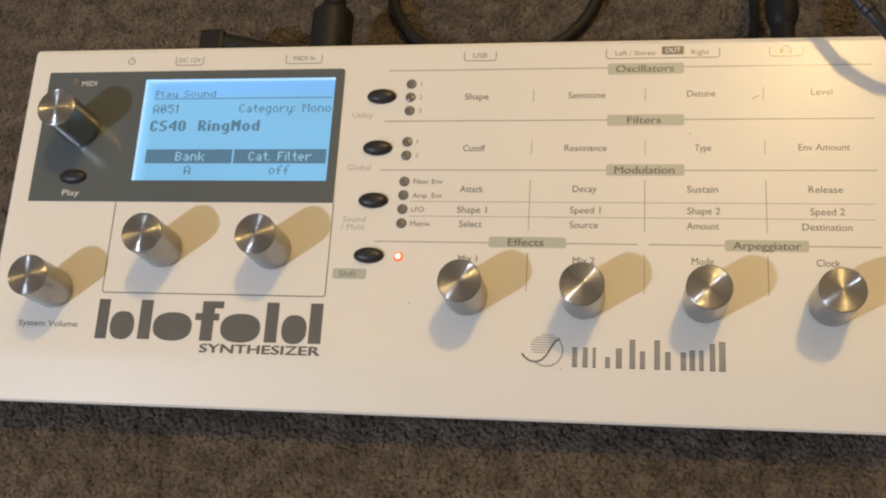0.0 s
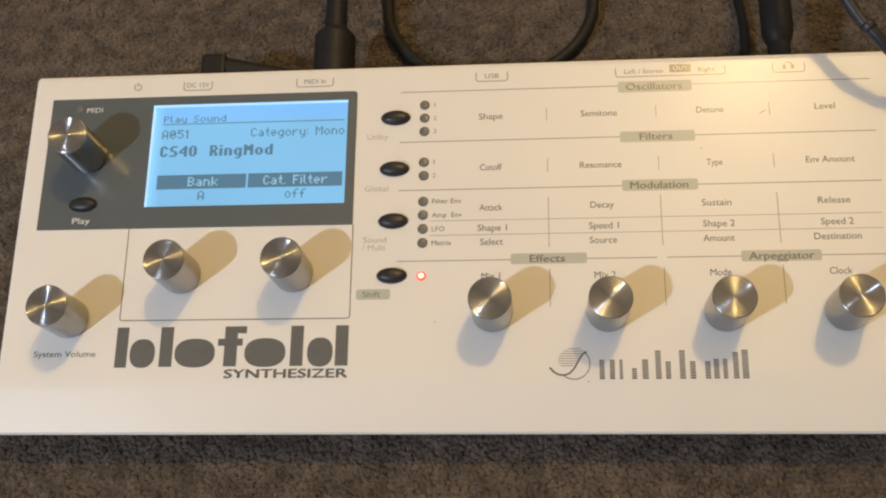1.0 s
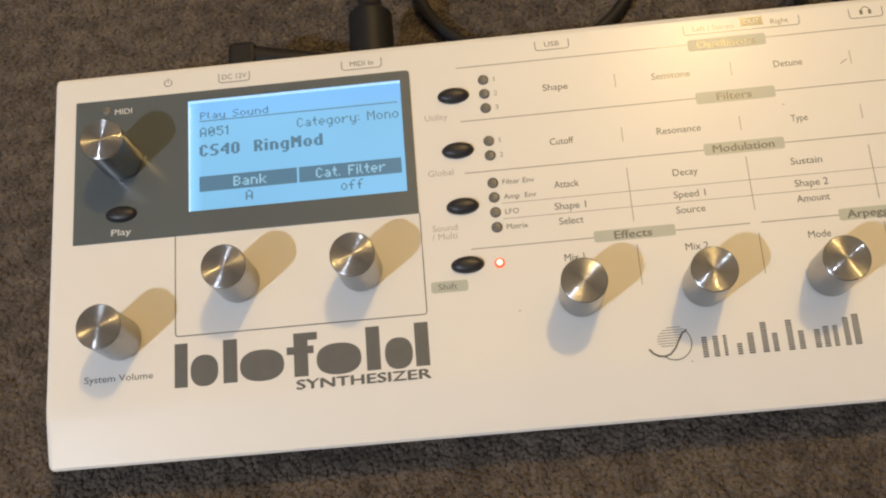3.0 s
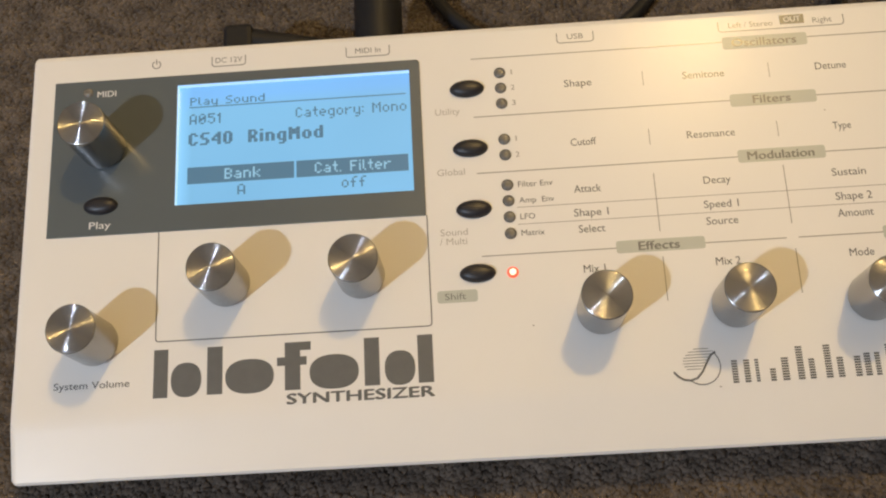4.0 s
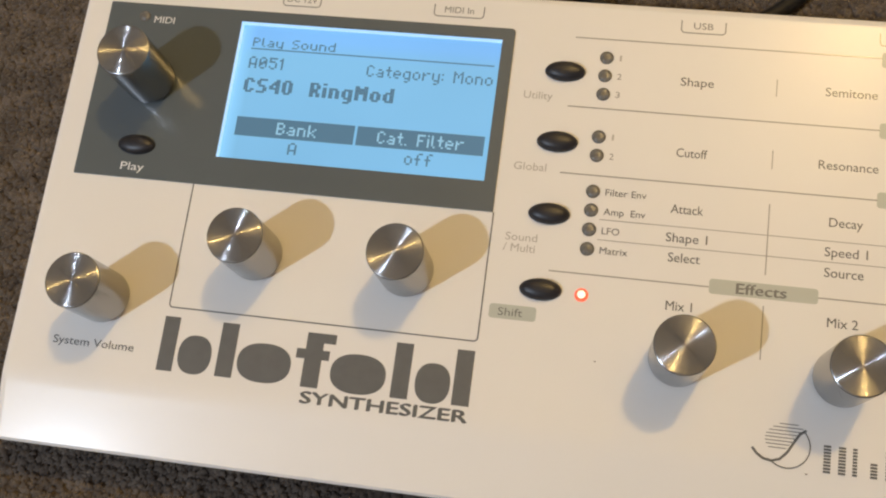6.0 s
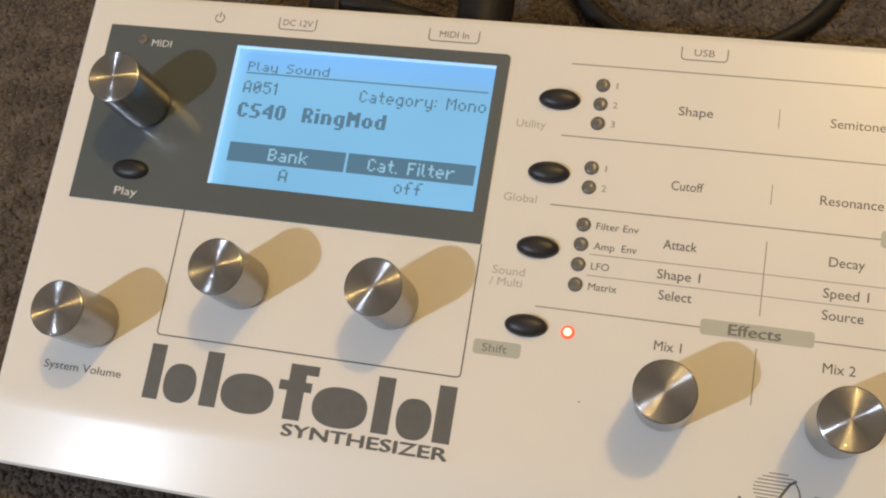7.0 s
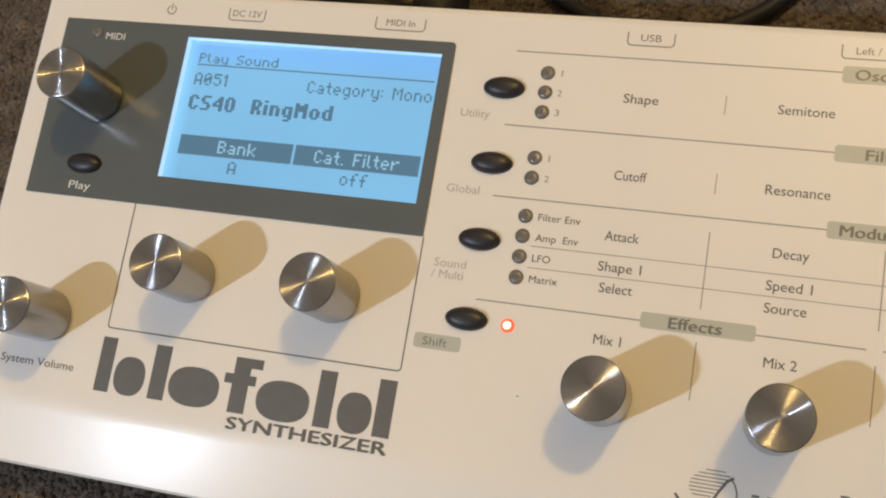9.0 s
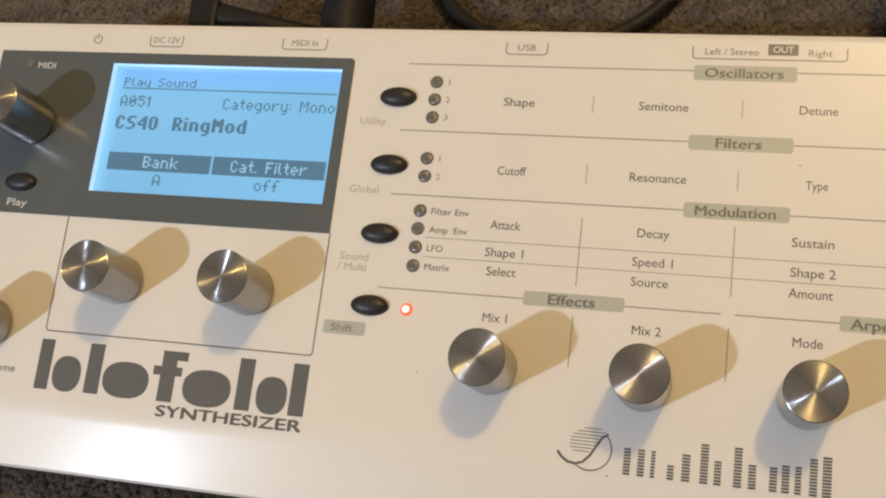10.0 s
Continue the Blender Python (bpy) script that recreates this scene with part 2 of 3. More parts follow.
def word(text, x0, x1, base, cap, z, weight=0.0):
    """Lettering between x0 and x1 on a base line, with capitals of that height."""
    data = bpy.data.curves.new("lettering", "FONT")
    data.body, data.resolution_u = text, 3
    ob = new("lettering", data)
    probe = bpy.data.curves.new("probe", "FONT")
    probe.body = "H"
    pro = new("probe", probe)
    dg = bpy.context.evaluated_depsgraph_get()
    me = bpy.data.meshes.new_from_object(ob.evaluated_get(dg))
    hm = bpy.data.meshes.new_from_object(pro.evaluated_get(dg))
    tall = max(v.co.y for v in hm.vertices)
    xs = [v.co.x for v in me.vertices]
    lo, hi = min(xs), max(xs)
    bm = bmesh.new()
    shifts = ((0, 0),) if not weight else ((-1, -0.5), (1, 0.5), (0, 0))
    for k, (sx, sy) in enumerate(shifts):
        old = len(bm.verts)
        bm.from_mesh(me)
        bm.verts.ensure_lookup_table()
        for v in bm.verts[old:]:
            v.co = Vector((x0 + (v.co.x - lo) / (hi - lo) * (x1 - x0) + sx * weight * cap, base + v.co.y * cap / tall + sy * weight * cap, z + 0.000006 * k))
    for o in (ob, pro):
        bpy.data.objects.remove(o)
    for c in (data, probe):
        bpy.data.curves.remove(c)
    for q in (me, hm):
        bpy.data.meshes.remove(q)
    return bm


# dot patterns of the display's letters, a digit for each row: 7 rows, then those below the line
DOTS = {"A": (4, "6999f99"), "B": (4, "e99e99e"), "C": (4, "6988896"), "F": (4, "f88e888"), "M": (5, "hrllhhh"), "P": (4, "e99e888"), "R": (4, "e99ea99"), "S": (4, "788611e"),
    "0": (4, "69bfd96"), "O": (4, "6999996"), "1": (3, "2622222"), "4": (4, "1359f11"), "5": (4, "f8e1196"), "a": (4, "0061797"), "d": (4, "1179997"), "e": (4, "0069f86"),
    "f": (4, "344e444"), "g": (4, "007999716"), "i": (1, "1011111"), "k": (4, "889aca9"), "l": (2, "2222221"), "n": (4, "00e9999"), "o": (4, "0069996"), "r": (4, "00bc888"),
    "t": (3, "2272221"), "u": (4, "0099997"), "y": (4, "009999716"), ":": (1, "0010010"), ".": (1, "0000001"), " ": (3, "0000000")}


def dot_word(text, x0, x1, base, cap, z, bold=False):
    """Display lettering: square dots on a grid, runs of a row joined; bold doubles each dot sideways."""
    cells, col = set(), 0
    for c in text:
        wide, rows = DOTS[c]
        for k, digit in enumerate(rows):
            for j in range(wide):
                if int(digit, 32) >> (wide - 1 - j) & 1:
                    cells.add((k, col + j))
                    if bold:
                        cells.add((k, col + j + 1))
        col += wide + (2 if bold else 1) + (2 if bold and c == " " else 0)
    dx, dy = (x1 - x0) / (col - 1), cap / 7
    bm = bmesh.new()
    for k, j in sorted(cells):
        if (k, j - 1) in cells:
            continue
        end_col = j
        while (k, end_col) in cells:
            end_col += 1
        a, b, top = x0 + j * dx + dx * 0.04, x0 + end_col * dx - dx * 0.04, base + cap - k * dy
        bm.faces.new([bm.verts.new((x, y, z)) for x, y in ((a, top - dy * 0.97), (b, top - dy * 0.97), (b, top), (a, top))])
    return bm


MM = 0.001


def mm(*v):
    return [c * MM for c in v]


# ---- the room ----
def plain(name, bm, mat, label, category):
    return tagged(new(name, mesh_of(bm, name, mat)), label=label, category=category, kind="structure")


# walls and ceiling are out of view, added to bounce the lamps' light
plain("wall_north", box(-1.6, 1.7, -0.02, 2.0, 1.8, 2.4), WALL, "unseen plain room wall, added for bounced light", "wall")
plain("wall_south", box(-1.6, -1.6, -0.02, 2.0, -1.5, 2.4), WALL, "unseen plain room wall, added for bounced light", "wall")
plain("wall_west", box(-1.7, -1.6, -0.02, -1.6, 1.8, 2.4), WALL, "unseen plain room wall, added for bounced light", "wall")
plain("wall_east", box(2.0, -1.6, -0.02, 2.1, 1.8, 2.4), WALL, "unseen plain room wall, added for bounced light", "wall")
plain("ceiling", box(-1.7, -1.6, 2.4, 2.1, 1.8, 2.5), CEIL, "unseen plain ceiling, added for bounced light", "ceiling")
floor = plain("floor", box(-1.7, -1.6, -0.03, 2.1, 1.8, -0.0013), BACKING, "room floor under brown cut-pile carpet", "floor")


def pile(x0, y0, x1, y1, pitch, hole):
    """Leaning tapered yarn ends, thick enough to hide the backing, none under the instrument."""
    rng = np.random.default_rng(5)
    nx, ny = int((x1 - x0) / pitch), int((y1 - y0) / pitch)
    gx, gy = np.meshgrid(x0 + np.arange(nx) * pitch, y0 + np.arange(ny) * pitch)
    c = np.stack([gx.ravel(), gy.ravel()], 1) + rng.uniform(-0.6, 0.6, (nx * ny, 2)) * pitch
    c = c[~((c[:, 0] > hole[0]) & (c[:, 0] < hole[2]) & (c[:, 1] > hole[1]) & (c[:, 1] < hole[3]))]
    n = len(c)
    ang = rng.uniform(0, 2 * np.pi, n)
    drift = 2.6 * np.sin(c[:, 0] * 260 + 2.0 * np.sin(c[:, 1] * 190)) + 2.2 * np.sin(c[:, 1] * 310 + 1.6 * np.sin(c[:, 0] * 230))
    way = 0.55 * ang + drift
    lean = rng.uniform(0.0004, 0.0017, n)[:, None] * np.stack([np.cos(way), np.sin(way)], 1)
    tall = rng.uniform(0.0082, 0.0090, n)
    rad = rng.uniform(0.00105, 0.00155, n)
    sides = 3
    verts = []
    for f, w, h in ((0.0, 0.9, 0.0), (0.8, 0.95, 0.978)):
        for k in range(sides):
            a = ang + 2 * np.pi * k / sides + f
            verts.append(np.stack([c[:, 0] + lean[:, 0] * f + rad * w * np.cos(a), c[:, 1] + lean[:, 1] * f + rad * w * np.sin(a), tall * h - 0.009], 1))
    verts.append(np.stack([c[:, 0] + lean[:, 0] * 1.1, c[:, 1] + lean[:, 1] * 1.1, tall - 0.009], 1))
    per = len(verts)
    v = np.stack(verts, 1).reshape(-1, 3)
    faces = [(k, (k + 1) % sides, sides + (k + 1) % sides, sides + k) for k in range(sides)]
    tops = [(sides + k, sides + (k + 1) % sides, 2 * sides) for k in range(sides)]
    base = (np.arange(n) * per)[:, None, None]
    quads = (base + np.array(faces)[None]).reshape(-1, 4).tolist()
    tris = (base + np.array(tops)[None]).reshape(-1, 3).tolist()
    me = bpy.data.meshes.new("carpet_pile")
    me.from_pydata(v.tolist(), [], quads + tris)
    me.materials.append(PILE)
    me.polygons.foreach_set("use_smooth", [True] * len(me.polygons))
    return me


tagged(new("carpet_pile", pile(-0.10, -0.07, 0.36, 0.31, 0.00100, (0.012, 0.035, 0.29, 0.14))), label="mottled brown and grey cut-pile carpet", category="carpet", kind="stuff")

# ---- the synthesizer ----
synth = thing("synthesizer", PANEL, "white desktop synthesizer with metal knobs and lit blue display on carpet", "synthesizer")


WINDOW = (0.0450, 0.0969, 0.1162, 0.1360)  # the display's opening: x, y, x, y


def framed(outline, hole, z0, z1):
    """A sheet of that outline, from z0 up to z1, with a square-cornered hole through it."""
    bm = bmesh.new()
    x0, y0, x1, y1 = hole
    edges = []
    for ring in (outline, [(x0, y0), (x1, y0), (x1, y1), (x0, y1)]):
        vs = [bm.verts.new((x, y, z1)) for x, y in ring]
        edges += [bm.edges.new((vs[k], vs[(k + 1) % len(vs)])) for k in range(len(vs))]
    bmesh.ops.triangle_fill(bm, use_beauty=True, edges=edges, normal=(0, 0, 1))
    out = bmesh.ops.extrude_edge_only(bm, edges=edges)
    for v in out["geom"]:
        if isinstance(v, bmesh.types.BMVert):
            v.co.z = z0
    bmesh.ops.recalc_face_normals(bm, faces=bm.faces[:])
    return bm


def housing():
    """The bent steel case: flat top, front lip folded down, plain sides."""
    tilt = math.tan(radians(12))
    floor_z = lambda y: (-0.0145 + 0.003) / math.cos(radians(12)) - y * tilt
    prof = [(0.149, floor_z(0.149)), (0.149, -0.0016), (0.1486, -0.0006), (0.1474, 0.0), (0.1466, 0.0), (WINDOW[3], 0.0), (WINDOW[1], 0.0), (0.0388, 0.0)]
    bend, r = radians(10.8), 0.030
    for k in range(9):
        a = bend * k / 8
        prof.append((0.0378 - r * math.sin(a), -r * (1 - math.cos(a))))
    y, z = prof[-1]
    prof += [(0.0187, z - (y - 0.0187) * math.tan(bend)), (0.0180, z - (y - 0.0180) * math.tan(bend) - 0.0006), (0.0196, -0.0095), (0.0212, -0.0105), (0.0240, floor_z(0.024))]
    bm = bmesh.new()
    cols = []
    for x, inset, front in ((-0.0007, 0.0012, 0.0024), (-0.0003, 0.0004, 0.0011), (0.0006, 0.0, 0.0003), (0.0016, 0.0, 0.0), (WINDOW[0], 0.0, 0.0), (WINDOW[2], 0.0, 0.0), (0.3017, 0.0, 0.0), (0.3027, 0.0, 0.0003), (0.3036, 0.0004, 0.0011), (0.304, 0.0012, 0.0024)):
        cols.append([bm.verts.new((x, y + (front if y < 0.0237 else -inset if y > 0.14 else 0), z - (inset if z > -0.0115 else 0))) for y, z in prof])
    n = len(prof)
    for i, (a, b) in enumerate(zip(cols, cols[1:])):
        for k in range(n):
            j = (k + 1) % n
            if i == 4 and prof[k] == (WINDOW[3], 0.0):
                continue  # the display's opening
            bm.faces.new((a[k], b[k], b[j], a[j]))
    bm.faces.new(cols[0])
    bm.faces.new(cols[-1][::-1])
    bmesh.ops.recalc_face_normals(bm, faces=bm.faces[:])
    return bm


case = part("housing", housing(), PAINT, synth, "white powder-coated steel case", smooth=True)
md = case.modifiers.new("sharp", "EDGE_SPLIT")
md.split_angle = radians(35)
md = case.modifiers.new("even", "WEIGHTED_NORMAL")
md.mode, md.keep_sharp = "FACE_AREA", True

for x, y in ((0.03, 0.05), (0.27, 0.05), (0.03, 0.13), (0.27, 0.13)):
    z = -0.0145 / math.cos(radians(12)) - y * math.tan(radians(12))
    part("rubber_foot", turned([(0, -0.004), (0.006, -0.004), (0.006, 0.005), (0, 0.005)], 16), RUBBER, synth, at=pose(x, y, z))

plate = part("display_panel", framed(rounded(*mm(6.9, 89.0, 119.4, 139.25), 1.2 * MM, low=0.25 * MM), WINDOW, 0.00002, 0.0003), PLATE, synth, "dark grey satin display panel")
DEEP = -2.0
screen = part("display", box(*mm(44.0, 95.9, DEEP - 1.0, 117.2, 137.0, DEEP)), LCD, plate, "lit pale blue liquid crystal display")


def print_on(parent, name, bm, mat, label=""):
    return part(name, bm, mat, parent, label)


# the four sides of the recess, of pale plastic; emission stands in for reflected screen light
for x0, y0, x1, y1 in ((44.6, 96.3, 45.0, 136.6), (116.2, 96.3, 116.6, 136.6), (45.0, 96.3, 116.2, 96.9), (45.0, 136.0, 116.2, 136.6)):
    part("window_edge", box(*mm(x0, y0, DEEP, x1, y1, 0.02)), LCD_EDGE, plate, "pale plastic side of the display window, with painted screen glow")


def behind(x, y):
    return x + (x - 160.0) * 0.0083, y + (y - 10.0) * 0.0083


for text, x0, x1, base, cap in (
    ("Play Sound", 49.3, 72.2, 128.9, 2.6), ("A051", 49.2, 59.3, 122.6, 3.4), ("Category: Mono", 81.6, 115.2, 122.7, 3.3),
    ("CS4O RingMod", 49.0, 89.9, 115.7, 4.1), ("A", 64.0, 66.4, 99.2, 3.3), ("off", 95.1, 102.4, 99.3, 3.4),
):
    (a, low), (b, _) = behind(x0, base), behind(x1, base)
    print_on(plate, "screen_text", dot_word(text, *mm(a, b, low, cap, DEEP + 0.04), bold=cap > 4), LCD_DARK)
for name, x0, y0, x1, y1 in (("screen_bar", 48.9, 103.4, 81.0, 108.7), ("screen_bar", 81.7, 103.4, 115.1, 108.7), ("screen_rule", 49.1, 128.1, 115.1, 128.45)):
    part(name, box(*mm(*behind(x0, y0), DEEP - 0.2, *behind(x1, y1), DEEP + 0.03)), LCD_DARK, plate)
for text, x0, x1 in (("Bank", 60.1, 70.9), ("Cat. Filter", 87.2, 109.9)):
    (a, low), (b, _) = behind(x0, 104.4), behind(x1, 104.4)
    print_on(plate, "screen_text", dot_word(text, *mm(a, b, low, 3.4, DEEP + 0.07)), LCD_PALE)
print_on(plate, "printed_word", word("MIDI", *mm(20.2, 26.0, 133.7, 1.9, 0.34), 0.01), WHITE_INK)
print_on(plate, "printed_word", word("Play", *mm(19.6, 26.1, 91.1, 2.1, 0.34), 0.01), WHITE_INK)

# lettering on the white plate: text, from, to, base line, capital height
P = 0.08
COLUMNS = (
    ("Shape", 162.7, 170.9, 126.9), ("Semitone", 198.1, 210.5, 127.0), ("Detune", 237.5, 246.6, 127.2), ("Level", 277.1, 283.8, 127.4),
    ("Cutoff", 163.1, 170.6, 107.8), ("Resonance", 197.3, 211.3, 107.8), ("Type", 239.8, 245.0, 107.8), ("Env Amount", 272.5, 288.4, 107.9),
    ("Attack", 162.9, 170.7, 93.1), ("Decay", 200.4, 208.2, 93.3), ("Sustain", 237.3, 247.0, 93.3), ("Release", 275.1, 285.5, 93.4),
    ("Shape 1", 162.3, 172.2, 85.8), ("Speed 1", 199.7, 209.6, 85.9), ("Shape 2", 237.3, 247.6, 85.9), ("Speed 2", 275.4, 285.8, 85.9),
    ("Select", 163.2, 170.8, 80.8), ("Source", 199.8, 208.8, 80.8), ("Amount", 237.1, 247.2, 80.8), ("Destination", 272.8, 287.8, 80.8),
    ("Mix 1", 163.6, 169.8, 68.8), ("Mix 2", 201.0, 208.0, 68.7), ("Mode", 238.6, 245.4, 69.0), ("Clock", 276.6, 283.7, 69.0),
)
for text, x0, x1, base in COLUMNS:
    print_on(synth, "printed_word", word(text, *mm(x0, x1, base, 2.25, P), 0.006), INK)
for text, x0, x1, base in (("Filter Env", 146.7, 156.8, 96.0), ("Amp  Env", 146.7, 156.9, 91.0), ("LFO", 146.7, 151.0, 86.0), ("Matrix", 146.7, 153.4, 81.0)):
    print_on(synth, "printed_word", word(text, *mm(x0, x1, base, 1.7, P), 0.002), INK)
for text, x, base in (("1", 146.9, 132.3), ("2", 146.7, 127.2), ("3", 146.7, 122.2), ("1", 146.9, 110.6), ("2", 146.7, 105.5)):
    print_on(synth, "printed_numeral", word(text, *mm(x, x + (0.5 if text == "1" else 1.1), base, 1.6, P)), PALE_INK if text == "1" else RULE_INK)
for text, x0, x1, base in (("Utility", 123.5, 130.9, 120.3), ("Global", 123.2, 131.4, 100.9), ("Sound", 123.3, 131.2, 82.3), ("/ Multi", 123.0, 130.9, 79.5)):
    print_on(synth, "printed_word", word(text, *mm(x0, x1, base, 2.0, P)), PALE_INK)
print_on(synth, "printed_word", word("System Volume", *mm(11.7, 33.4, 43.6, 2.0, P), 0.002), INK)
print_on(synth, "printed_word", word("SYNTHESIZER", *mm(78.2, 119.5, 36.1, 2.85, P), 0.065), INK, "bold dark grey lettering")

# headings on grey tabs
for text, x0, y0, x1, y1, t0, t1, cap in (
    ("Oscillators", 211.2, 135.7, 236.5, 139.8, 214.0, 233.2, 2.5), ("Filters", 211.2, 116.9, 236.5, 120.9, 217.9, 228.9, 2.5), ("Modulation", 211.2, 99.1, 236.5, 103.1, 214.0, 233.2, 2.5),
    ("Effects", 173.4, 73.9, 198.7, 77.6, 179.8, 191.4, 2.5), ("Arpeggiator", 248.9, 73.6, 274.6, 77.4, 251.4, 272.2, 2.5), ("Shift", 121.5, 62.3, 133.0, 65.9, 123.7, 129.7, 1.9),
):
    tab = part("heading_tab", slab(rounded(*mm(x0, y0, x1, y1), 0.8 * MM), 0.00002, P * MM), TAB_INK, synth, "grey-green printed tab")
    part("printed_word", word(text, *mm(t0, t1, (y0 + y1) / 2 - cap / 2, cap, P + 0.06), 0.045 if text != "Shift" else 0.0), HEAD_INK, tab)


def rule(x0, y0, x1, y1, mat=RULE_INK):
    part("printed_rule", box(*mm(min(x0, x1), min(y0, y1), 0.02, max(x0, x1), max(y0, y1), P)), mat, synth)


for y, a, b in ((138.2, 135.1, 211.2), (138.2, 236.5, 296.4), (119.0, 135.0, 211.2), (119.0, 236.5, 296.4), (101.0, 134.9, 211.2), (101.0, 236.5, 296.3), (75.5, 134.9, 173.4), (75.5, 198.7, 221.7), (75.5, 225.1, 248.9), (75.5, 274.6, 296.3)):
    rule(a, y - 0.14, b, y + 0.14)
for y in (89.7, 84.5):
    rule(145.9, y - 0.08, 295.0, y + 0.08)
for x in (186.3, 223.8, 262.0):
    rule(x - 0.12, 79.8, x + 0.12, 97.6)
    rule(x - 0.12, 59.2, x + 0.12, 72.2)
    rule(x - 0.1, 125.8, x + 0.1, 130.5)
    rule(x - 0.1, 106.6, x + 0.1, 111.6)


def stroke(points, width, z=P):
    """A printed line of even width through the points (mm)."""
    bm = bmesh.new()
    p = [Vector((x, y)) for x, y in points]
    rows = []
    for i, q in enumerate(p):
        d = (p[min(i + 1, len(p) - 1)] - p[max(i - 1, 0)]).normalized()
        n = Vector((-d.y, d.x)) * width / 2
        rows.append([bm.verts.new((*((q + s * n) * MM), z * MM)) for s in (-1, 1)])
    for a, b in zip(rows, rows[1:]):
        bm.faces.new((a[0], b[0], b[1], a[1]))
    return bm


def arc(cx, cy, r, a0, a1, n=24):
    return [(cx + r * math.cos(radians(a0 + (a1 - a0) * k / n)), cy + r * math.sin(radians(a0 + (a1 - a0) * k / n))) for k in range(n + 1)]


# outline round the two edit knobs
part("printed_outline", stroke([(40.5, 89.0), (40.5, 57.0)] + arc(41.5, 57.0, 1.0, 180, 270, 6) + [(118.6, 56.0)] + arc(118.6, 57.0, 1.0, 270, 360, 6) + [(119.6, 89.0)], 0.32), INK, synth)

# socket names with their brackets along the back
for x0, x1 in ((55.5, 65.9), (97.1, 110.4), (161.7, 172.8), (210.6, 248.2), (264.4, 275.1)):
    part("printed_bracket", stroke([(x0, 145.0), (x0, 142.6)] + arc(x0 + 1, 142.6, 1, 180, 270, 6) + [(x1 - 1, 141.6)] + arc(x1 - 1, 142.6, 1, 270, 360, 6) + [(x1, 145.0)], 0.28), HEAD_INK, synth)
for text, x0, x1, mat in (("DC 12V", 56.6, 64.9, HEAD_INK), ("MIDI In", 99.9, 107.7, HEAD_INK), ("USB", 164.8, 169.7, HEAD_INK), ("Left / Stereo", 213.7, 227.0, HEAD_INK), ("Right", 239.0, 244.7, HEAD_INK)):
    print_on(synth, "printed_word", word(text, *mm(x0, x1, 142.75, 1.75, P)), mat)
tab = part("heading_tab", box(*mm(229.2, 142.9, 0.02, 236.5, 145.9, P)), INK, synth, "dark grey printed box")
part("printed_word", word("OUT", *mm(230.4, 235.4, 143.6, 1.7, P + 0.06), 0.02), WHITE_INK, tab)
part("printed_icon", stroke(arc(38.2, 143.5, 1.25, 120, 420, 24), 0.28), INK, synth)
part("printed_icon", stroke([(38.2, 143.6), (38.2, 145.3)], 0.28), INK, synth)
part("printed_icon", stroke(arc(269.7, 144.0, 1.4, 0, 180, 16), 0.3), INK, synth)
for x in (268.3, 271.1):
    part("printed_icon", slab(rounded(*mm(x - 0.5, 142.8, x + 0.5, 144.4), 0.3 * MM), 0.00002, P * MM), INK, synth)

# the maker's mark and the model's mark, as plain shapes
part("emblem", joined([stroke(arc(193.5, 40.1, 5.1, -75 - 60, 42), 0.3)] + [stroke([(x0, y), (x1, y)], 0.2) for x0, x1, y in ((191.6, 195.8, 45.0), (190.2, 196.9, 44.2), (189.3, 197.0, 43.4), (188.7, 196.0, 42.6), (188.5, 195.2, 41.8), (188.5, 194.6, 41.0), (188.7, 194.0, 40.2), (189.3, 193.3, 39.4))]
     + [stroke([(185.7, 38.9), (186.8, 37.6), (188.3, 36.6), (190.2, 36.3), (192.0, 36.9), (193.6, 38.6), (194.9, 40.9), (196.2, 43.0), (197.6, 44.0)], 0.6)]), INK, synth, "dark grey striped round emblem")
BARS = ((201.6, 203.2, 41.7), (204.9, 206.5, 41.7), (208.0, 209.0, 41.7), (211.9, 213.4, 39.0), (215.2, 217.1, 41.9), (219.4, 221.2, 45.0), (222.6, 224.2, 41.4), (227.0, 228.8, 45.0), (230.3, 232.0, 41.4), (235.0, 236.7, 41.4), (237.7, 239.4, 41.7), (240.6, 242.0, 41.7), (243.8, 245.5, 44.2), (246.6, 248.6, 45.0))
tagged(part("striped_mark", joined([box(*mm(a, 35.0 + 0.72 * k, 0.02, b, 35.5 + 0.72 * k, P)) for a, b, top in BARS for k in range(int((top - 35.0) / 0.72))]), INK, synth, "dark grey striped bars of the maker's mark"), kind="stuff")


def disc(x0, y0, x1, y1):
    return [((x0 + x1) / 2 * MM + (x1 - x0) / 2 * MM * abs(math.cos(a)) ** 0.85 * math.copysign(1, math.cos(a)), (y0 + y1) / 2 * MM + (y1 - y0) / 2 * MM * abs(math.sin(a)) ** 0.85 * math.copysign(1, math.sin(a))) for a in [2 * math.pi * k / 40 for k in range(40)]]


for x0, y0, x1, y1 in ((40.2, 39.8, 44.3, 53.6), (55.5, 40.0, 59.9, 53.6), (77.6, 40.0, 82.0, 53.6), (75.4, 47.0, 77.6, 49.4), (82.0, 47.0, 83.8, 49.4), (82.0, 51.2, 85.0, 53.6), (100.1, 40.0, 104.4, 53.6), (115.2, 40.0, 119.5, 53.6)):
    part("block_mark", box(*mm(x0, y0, 0.02, x1, y1, P)), INK, synth)
for x0, x1 in ((45.2, 53.9), (60.7, 74.5), (84.6, 98.5), (105.8, 114.4)):
    part("block_mark", slab(disc(x0, 39.7, x1, 49.5), 0.00002, P * MM), INK, synth)

